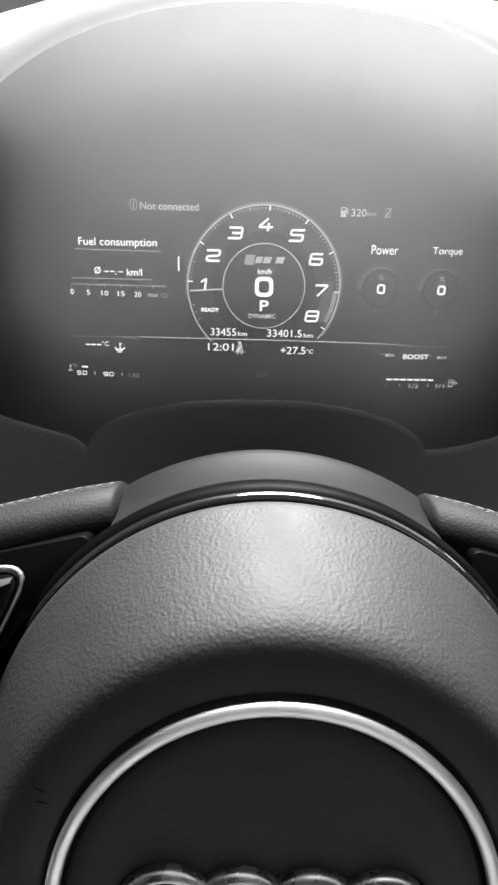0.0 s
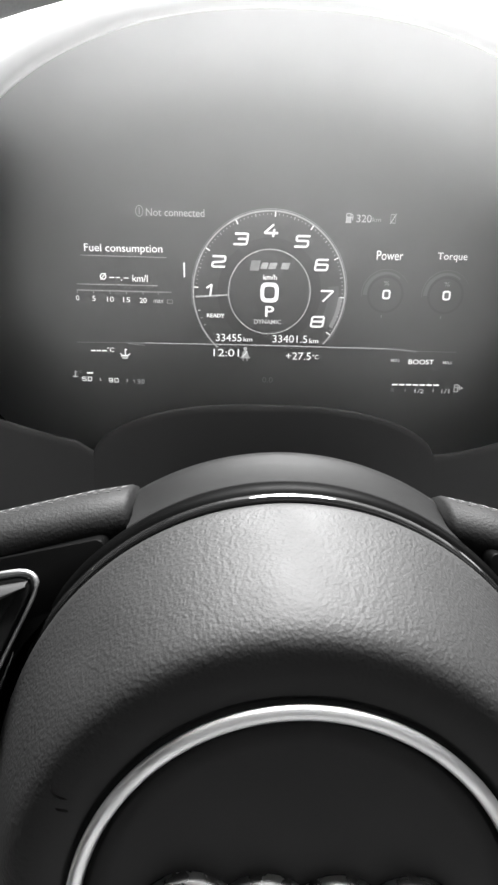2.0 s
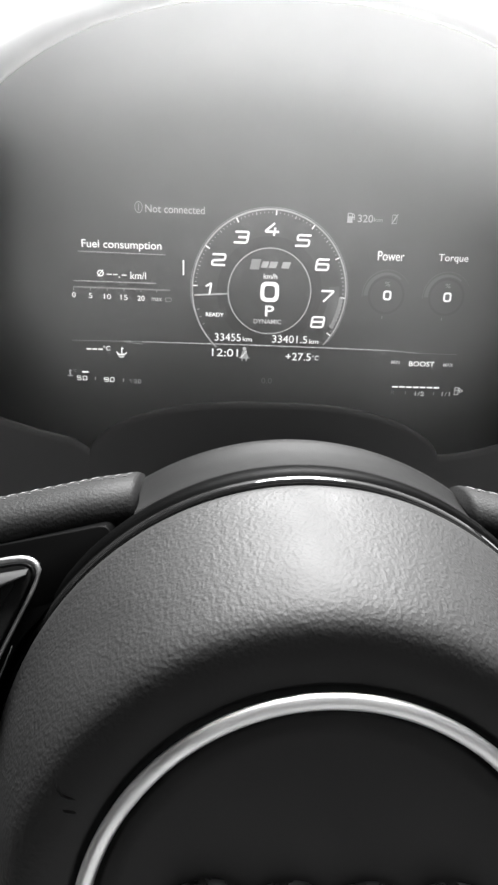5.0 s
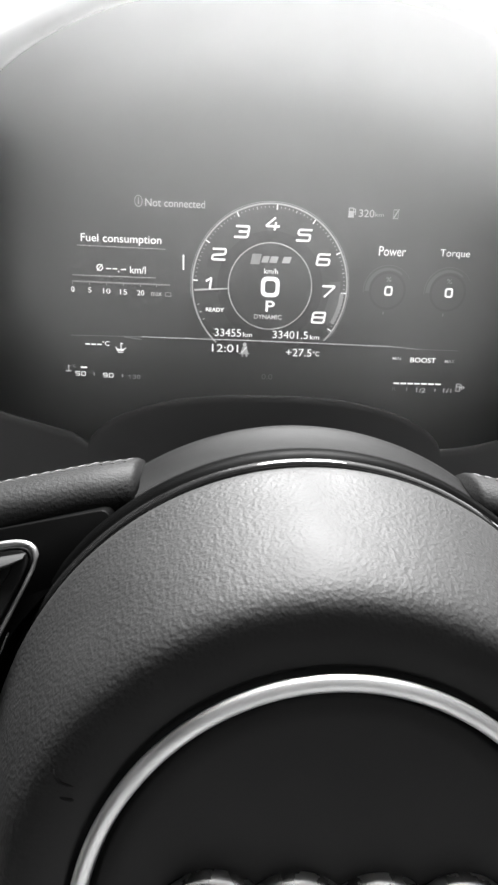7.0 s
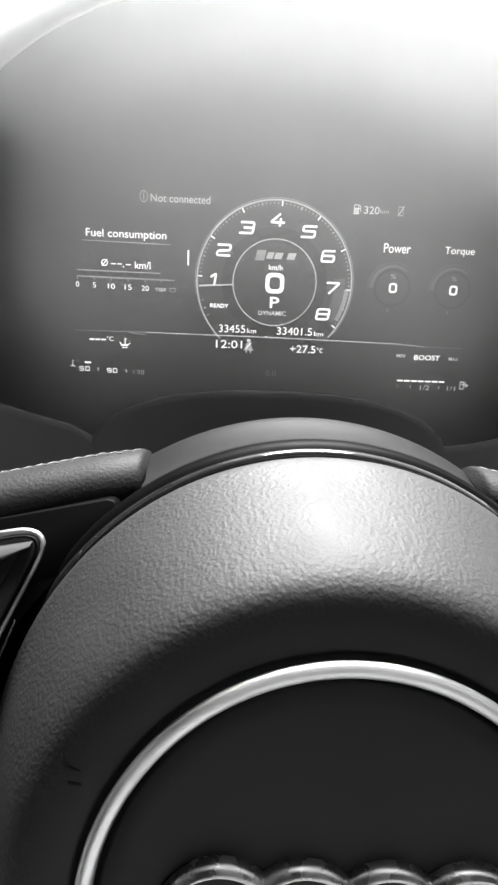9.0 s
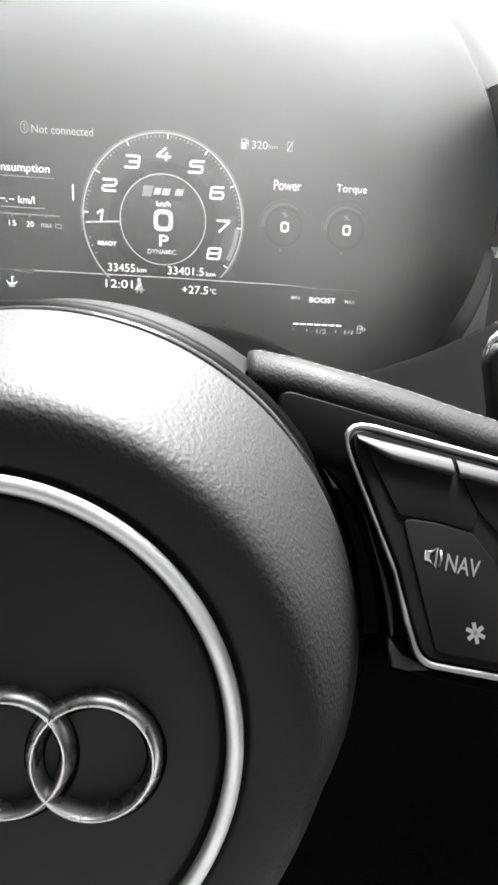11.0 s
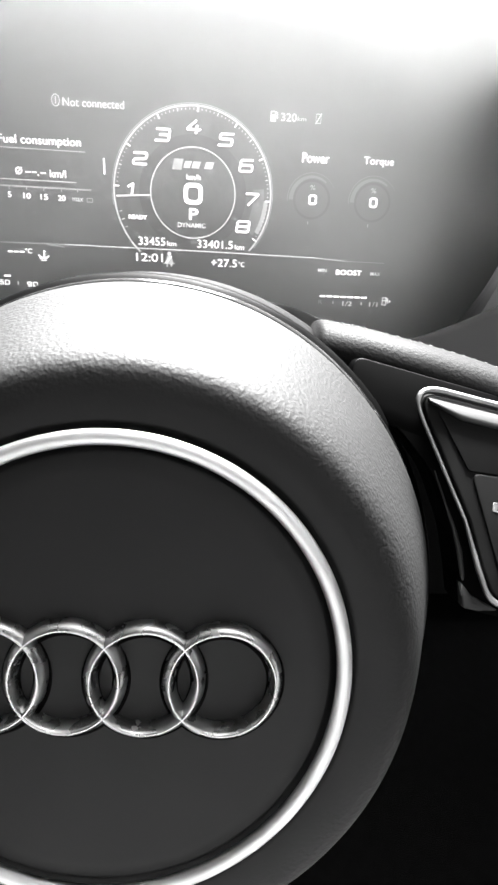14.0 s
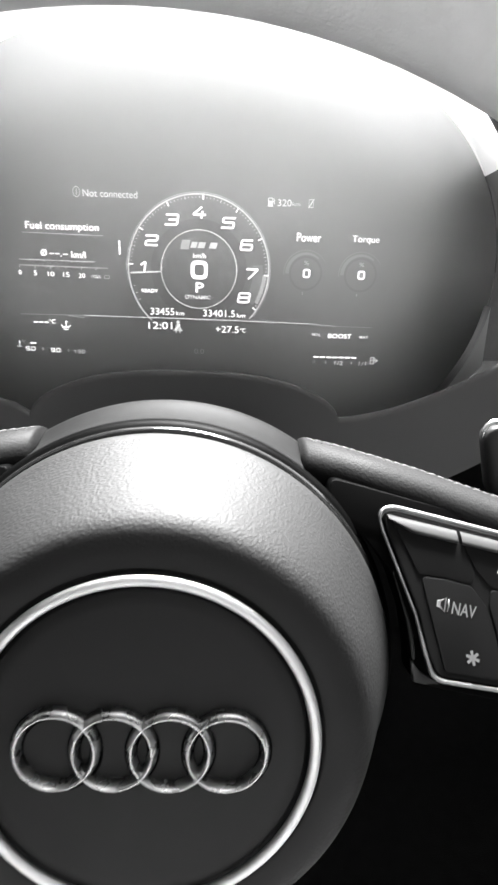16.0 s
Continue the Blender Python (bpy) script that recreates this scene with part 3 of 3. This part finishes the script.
# glossy collar behind the pad, with a bead along it
collar = [(74.38, -41.8), (78.49, -42.2), (80.59, -43.2), (81.45, -44.8), (81.82, -47), (81.63, -50), (80.02, -54)]
part("collar", revolve(collar, steps=200, squeeze=squeeze), BEZEL, wheel, "black plastic collar")
bead = [(78.7 + 0.766 * 0.75 * math.cos(a) - 0.643 * 1.45 * math.sin(a), -42.3 + 0.643 * 0.75 * math.cos(a) + 0.766 * 1.45 * math.sin(a)) for a in (2 * math.pi * k / 16 for k in range(17))]
part("collar_bead", revolve(bead, -118, 118, 220, squeeze), GLOSS, wheel, "gloss black bead")
shell = [(79.75, -47.2), (81.0, -47.6), (81.3, -50), (81.5, -54), (82.0, -58.5), (82.9, -63), (84.2, -67.5), (85.6, -71), (86.3, -73.2), (86.2, -75), (84.5, -77.5), (78, -90)]
part("hub_shell", revolve(shell, -33.6, 33.6, 64), SHELL, wheel, "dark grey plastic hub shell")
back = [(70, -58), (80, -70), (78, -100), (60, -112), (0.01, -114)]
part("hub_back", revolve(back, steps=80), PLASTIC, wheel)

# rim
rim_rows = []
for i in range(160):
    a = 2 * math.pi * i / 160
    x, y = 192.6 * math.sin(a), 192.6 * math.cos(a)
    y = max(y, -158 + 3 * math.sin(a) ** 2)
    rim_rows.append((x, y, 0))
part("rim", tube(rim_rows, 14.5, 20, closed=True, flat=1.0), RIM_LEATHER, wheel, "leather rim, paled for glare")

# spokes: leather arm, stitched edge, gloss bezel, switch panel
PANEL = lambda a, b, h: mm(a, b, -41.5 + 0.36 * (55.5 - b) + h)


def spoke(side):
    """One spoke, built for side = 1 (driver's right) or -1; the left panel sits nearer to the hub."""
    near = 0.0 if side > 0 else 3.4
    arm_line = [(46.2, 65.8, -69.2), (48.0, 65.5, -68.8), (59, 63.8, -66), (74, 60.4, -62.5), (88, 57.0, -60.5), (103, 52.6, -58), (118, 48.6, -54), (134, 44.8, -46), (155, 41.5, -26), (172, 39, 0)]
    rows = []
    for k, (a, b, d) in enumerate(arm_line):
        high, deep = (9.6, 13.5)
        if k == 0:
            high, deep = 8.7, 12.6
        sect = []
        for j in range(20):
            t = 2 * math.pi * j / 20
            c, s = math.cos(t), math.sin(t)
            sect.append(mm(side * a, b + high * math.copysign(abs(s) ** 0.95, s), d + deep * math.copysign(abs(c) ** 0.95, c)))
        rows.append(sect)
    arm = part("spoke", grid_faces(bmesh.new(), rows, closed_v=True, caps=True), SPOKE_LEATHER, wheel, "leather-wrapped spoke with pale stitching")
    # crossed stitches along the upper edge, in two rows
    for i in range(52):
        s, low = (i // 2) / 25, i % 2
        a = 49.6 + 76.5 * s + 1.3 * low
        k = next(q for q in range(len(arm_line) - 1) if arm_line[q + 1][0] >= a)
        (a0, b0, d0), (a1, b1, d1) = arm_line[k], arm_line[k + 1]
        u = (a - a0) / (a1 - a0)
        b, d = b0 + (b1 - b0) * u + (9.4 - 0.15 * low), d0 + (d1 - d0) * u + (0.4 + 2.6 * low)
        lean = 1.0 if low else -1.1
        p, q = Vector((side * (a - 1.15), b + 0.22, d + lean)), Vector((side * (a + 1.15), b - 0.35, d - lean + 0.4 * low))
        fat = random.uniform(0.9, 1.15) * (0.8 if low else 1.0)
        part("stitch", tube([p, p.lerp(q, 0.15) + Vector((0, 0.06, 0)), p.lerp(q, 0.5) + Vector((0, 0.12, 0)), p.lerp(q, 0.85) + Vector((0, 0.06, 0)), q], [fat * r for r in (0.1, 0.22, 0.26, 0.22, 0.1)], 6), THREAD, arm)
    bezel_out = rounded([(side * x + near, y) for x, y in ((54.2, 64.4), (148, 43.6), (158, 17.4), (148, -6.6), (90, 2.6), (80.6, 4.4), (80.2, 12), (79.0, 22), (74.2, 36), (66, 46), (53, 52.4))], [3, 6, 10, 12, 4, 1.2, 8, 20, 20, 14, 8])
    bezel = part("spoke_bezel", prism(bezel_out, -16, -4.6, 0.35, PANEL), BEZEL, wheel, "matt black spoke bezel")
    # inner bezel edge as a blade with a small foot, paled as if lit
    part("bezel_edge", tube([PANEL(side * x + near, y, h) * 1000 for x, y, h in ((74.8, 36.3, -4.6), (77.0, 29.0, -4.4), (79.0, 22.5, -4.2), (80.1, 17.5, -4.2), (80.7, 12.2, -4.6), (80.9, 9.8, -5.2))], [0.15, 0.3, 0.55, 0.75, 0.6, 0.3], 8), PALER_PLASTIC, bezel)
    foot = [(side * x + near, y) for x, y in ((80.2, 10.2), (82.6, 7.6), (88.6, 4.6), (84.0, 4.2), (80.4, 4.8))]
    part("bezel_foot", prism(foot, -7.0, -3.9, 0.4, PANEL), PALER_PLASTIC, bezel)
    line = [(67.0, 58.2), (146, 42.4), (140, 0.6), (85.3, 7.3), (82.9, 15), (80.4, 25.3), (76.4, 35)]
    frame_out = rounded([(side * x + near, y) for x, y in line], [5.4, 8, 8, 5.5, 9, 12, 12], 8)
    switch = part("switch_panel", prism(rounded([(side * x + near, y) for x, y in ((69.2, 56.6), (144.6, 41.2), (138.8, 1.8), (86.4, 8.4), (84.0, 15), (81.4, 25.8), (77.4, 35.6))], [4, 6, 6, 4, 9, 12, 12]), -8, 0.25, 0.6, PANEL), BUTTON, wheel, "multifunction switch panel with a chrome frame")
    thin = [0.5 if 24 < p.y < 53 and abs(p.x - near) < 82 else 0.72 + 0.16 * min(1.0, max(0.0, (p.y - 36) / 18)) for p in frame_out]
    part("frame", tube([PANEL(p.x, p.y, -0.3) * 1000 for p in frame_out], thin, 10, closed=True), FRAME, switch, "satin chrome frame")
    keys = [((73.6, 52.8), (94.5, 49.6), (96.7, 44.2), (99.7, 38.4), (98.4, 34.7), (90, 36.5), (81.4, 37.3)),
            ((95.3, 49.5), (142, 40.6), (138, 27.0), (112, 31.8), (104.4, 34.4), (100.4, 38.6), (97.4, 44.4)),
            ((82.2, 36.7), (90, 36.0), (98.4, 34.1), (103.0, 28.4), (105.3, 20), (107.2, 7.6), (88.8, 9.9)),
            ((104.8, 33.6), (111.8, 31.2), (137.6, 26.4), (134, 3.4), (108.0, 7.2), (106.0, 19.8), (103.9, 28.6))]
    for key in keys:
        shape = rounded([(side * x + near, y) for x, y in key], 1.6, 4)
        part("button", prism(shape, -2, 0.9, 0.22, PANEL), BUTTON, switch)
    # raised shoulder on the upper keys, paler plastic for light from above
    for x0, x1 in ((71.8, 94.3), (95.5, 141)):
        top = lambda x: 54.7 - (x - 72) * 0.19
        rows = []
        for i in range(13):
            x = x0 + (x1 - x0) * i / 12
            tall = 3.2 if x0 > 94 else 0.9 + 2.3 * min(1, (x - x0) / 8)
            rows.append([PANEL(side * x + near, top(x) - tall * q, 0.8 + h) for q, h in ((0.0, -0.6), (0.1, 0.2), (0.35, 0.9), (0.7, 1.5), (0.9, 1.7), (1.05, 1.4), (1.2, 0.0))])
        part("shoulder", grid_faces(bmesh.new(), rows), PALER_PLASTIC, switch)
    return arm, switch


arm_r, switch_r = spoke(1)
arm_l, switch_l = spoke(-1)


def on_panel(bm, a, b, turn=0.0):
    tilt = math.degrees(math.atan(0.36))
    return moved(bm, Matrix.Translation(PANEL(a, b, 1.02)) @ pose(0, 0, 0, -tilt) @ pose(0, 0, 0, 0, 0, turn))


part("button_mark", on_panel(letters("NAV", 7.9, 3.9, 0.06, weight=0.012), 95.6, 27.4, -10), PRINT, switch_r, "pale printed letters", smooth=False)
for ang in range(0, 180, 60):
    bm = bmesh.new()
    bm.faces.new([bm.verts.new(mm(x, y, 0)) for x, y in ((-0.45, -2.2), (0.45, -2.2), (0.45, 2.2), (-0.45, 2.2))])
    part("button_mark", on_panel(bm, 97.6, 14.0, ang + 8), PRINT, switch_r, smooth=False)
for outline, closed in (([(-1.6, -1.0), (-0.5, -1.0), (0.9, -2.2), (0.9, 2.2), (-0.5, 1.0), (-1.6, 1.0)], True), ([(1.7, -1.9), (2.1, 0.0), (1.7, 1.9)], False)):
    part("button_mark", on_panel(tube([(x, y, 0) for x, y in outline], 0.26, 6, closed=closed, flat=0.1), 88.7, 28.9, -10), PRINT, switch_r)
bm = bmesh.new()
bm.faces.new([bm.verts.new(mm(x, y, 0)) for x, y in ((-1.6, -1.0), (-0.6, -1.0), (-0.6, 1.0), (-1.6, 1.0))])
part("button_mark", on_panel(bm, 88.7, 28.9, -10), PRINT, switch_r, smooth=False)
part("button_mark", on_panel(tube([(-1.6, 2.4, 0), (-2.2, 0.2, 0), (-0.8, -1.9, 0), (1.6, -2.6, 0)], [1.0, 0.55, 0.55, 1.0], 8, flat=0.1), 110.0, 37.0, 10), PRINT, switch_r)

# shift paddles behind the spokes
for side in (1, -1):
    out = rounded([(side * x, y) for x, y in ((114.5, 83.6), (153.5, 77.6), (161, 45), (131, 43), (119.5, 59))], [6, 10, 10, 8, 8])
    paddle = part("shift_paddle", prism(out, -74, -66, 2.2, lambda a, b, h: mm(a, b, h - 2)), PALER_PLASTIC, wheel, "dark shift paddle")
    part("paddle_edge", tube([(side * x, y, z) for x, y, z in ((113.5, 77.5, -68), (113.9, 80.2, -68), (114.9, 82.5, -68), (116.7, 83.9, -68), (119.1, 84.1, -68), (129.5, 82.3, -68), (152.5, 78.7, -68))], [0.4, 0.7, 0.9, 1.1, 1.2, 1.2, 0.8], 10), CHROME, paddle, "bright chrome paddle edge")

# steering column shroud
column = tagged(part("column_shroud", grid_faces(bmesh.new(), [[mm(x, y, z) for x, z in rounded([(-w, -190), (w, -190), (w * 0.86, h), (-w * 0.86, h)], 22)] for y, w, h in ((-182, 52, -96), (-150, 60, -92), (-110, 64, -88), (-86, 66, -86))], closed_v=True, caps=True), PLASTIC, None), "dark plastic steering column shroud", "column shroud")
column.matrix_world = DASH

# ---- cabin round it ----
def slab(name, bm, mat, label, category):
    ob = part(name, bm, mat, None, smooth=False)
    return tagged(ob, label, category, kind="structure")


slab("floor", box(-0.47, 1.11, -1.3, 0.9, -0.02, 0.0), CARPET, "dark carpeted car floor", "floor")
LEFT, RIGHT = -0.43, 1.07


def wall(x0, x1, windows):
    """A door side up to the roof, open where the windows (y0, y1) are, low beside the windscreen."""
    bm = bmesh.new()
    cuts = [-1.3] + [y for w in windows for y in w] + [0.16]
    blocks = [(-1.3, 0.16, 0.0, 0.84), (-1.3, 0.16, 1.15, 1.22), (0.16, 0.9, 0.0, 0.66)]
    blocks += [(cuts[i], cuts[i + 1], 0.84, 1.15) for i in range(0, len(cuts), 2)]
    for y0, y1, z0, z1 in blocks:
        piece = box(x0, x1, y0, y1, z0, z1)
        me = bpy.data.meshes.new("piece")
        piece.to_mesh(me)
        piece.free()
        bm.from_mesh(me)
        bpy.data.meshes.remove(me)
    return bm


slab("wall_front", box(LEFT, RIGHT, 0.62, 0.66, 0.0, 0.66), PLASTIC, "dark bulkhead below the windscreen", "wall")
# added reflector on the driver's side, brightens the pad face and ring
slab("bounce_panel", box(-0.24, 0.30, -0.66, -0.63, 0.22, 1.1), BOUNCE_GREY, "unseen grey panel that bounces light onto the hub", "wall")
slab("wall_back", box(LEFT, RIGHT, -1.34, -1.30, 0.0, 1.22), LINING, "dark rear wall of the cabin", "wall")
# unseen sides; windows are left out or moved to shape the daylight
slab("wall_left", wall(LEFT - 0.04, LEFT, []), LINING, "dark door side beside the driver", "wall")
slab("wall_right", wall(RIGHT, RIGHT + 0.04, [(-0.05, 0.15)]), LINING, "dark door side beside the passenger", "wall")
for name, x0, x1 in (("pillar_left", LEFT - 0.04, LEFT + 0.03), ("pillar_right", RIGHT - 0.03, RIGHT + 0.04)):
    slab(name, grid_faces(bmesh.new(), [[Vector((x, y, z)) for x, y in ((x0, y0), (x1, y0), (x1, y1), (x0, y1))] for y0, y1, z in ((0.80, 0.90, 0.662), (0.48, 0.57, 0.93), (-0.20, -0.10, 1.22))], closed_v=True, caps=True), LINING, "dark windscreen pillar", "pillar")
# unseen roof lining; the gap between its halves is added for light
slab("ceiling_front", box(LEFT, RIGHT, -0.58, -0.2, 1.22, 1.25), LINING, "dark roof lining above the windscreen", "ceiling")
slab("ceiling", box(LEFT, RIGHT, -1.32, -0.88, 1.22, 1.25), LINING, "dark roof lining behind the added light gap", "ceiling")
# added slab outside the door, holds sky light off the left side
slab("light_block", box(-1.0, -0.85, -7.0, 1.6, -0.3, 9.0), BLOCK_DARK, "unseen dark slab that blocks sky light from the left", "wall")
slab("ground", box(-400, 400, -400, 400, -0.5, -0.3), CONCRETE, "pale concrete ground", "ground")
dash_rows = []
for x in (-0.425, -0.25, 0.0, 0.25, 0.5, 0.75, 1.065):
    dash_rows.append([Vector((x, y, z)) for y, z in ((0.02, 0.40), (0.0, 0.56), (0.02, 0.61), (0.07, 0.64), (0.3, 0.655), (0.61, 0.655))])
board = part("dashboard", grid_faces(bmesh.new(), dash_rows), DASH_SKIN, None)
tagged(board, "dark grained dashboard behind the instruments", "dashboard", kind="structure")

# pop-up screen on the dashboard
screen = empty("centre_screen", DASH, "thin flat screen standing on the dashboard", "screen")
part("housing", moved(box(0.221, 0.40, 0.098, 0.108, 0.097, 0.14, 0.003), Matrix()), DASH_SKIN, screen)
part("base", box(0.214, 0.41, 0.085, 0.125, 0.079, 0.0945, 0.003), PLASTIC, screen)
part("plinth", box(0.224, 0.42, 0.08, 0.13, -0.10, 0.076, 0.004), DASH_SKIN, screen)
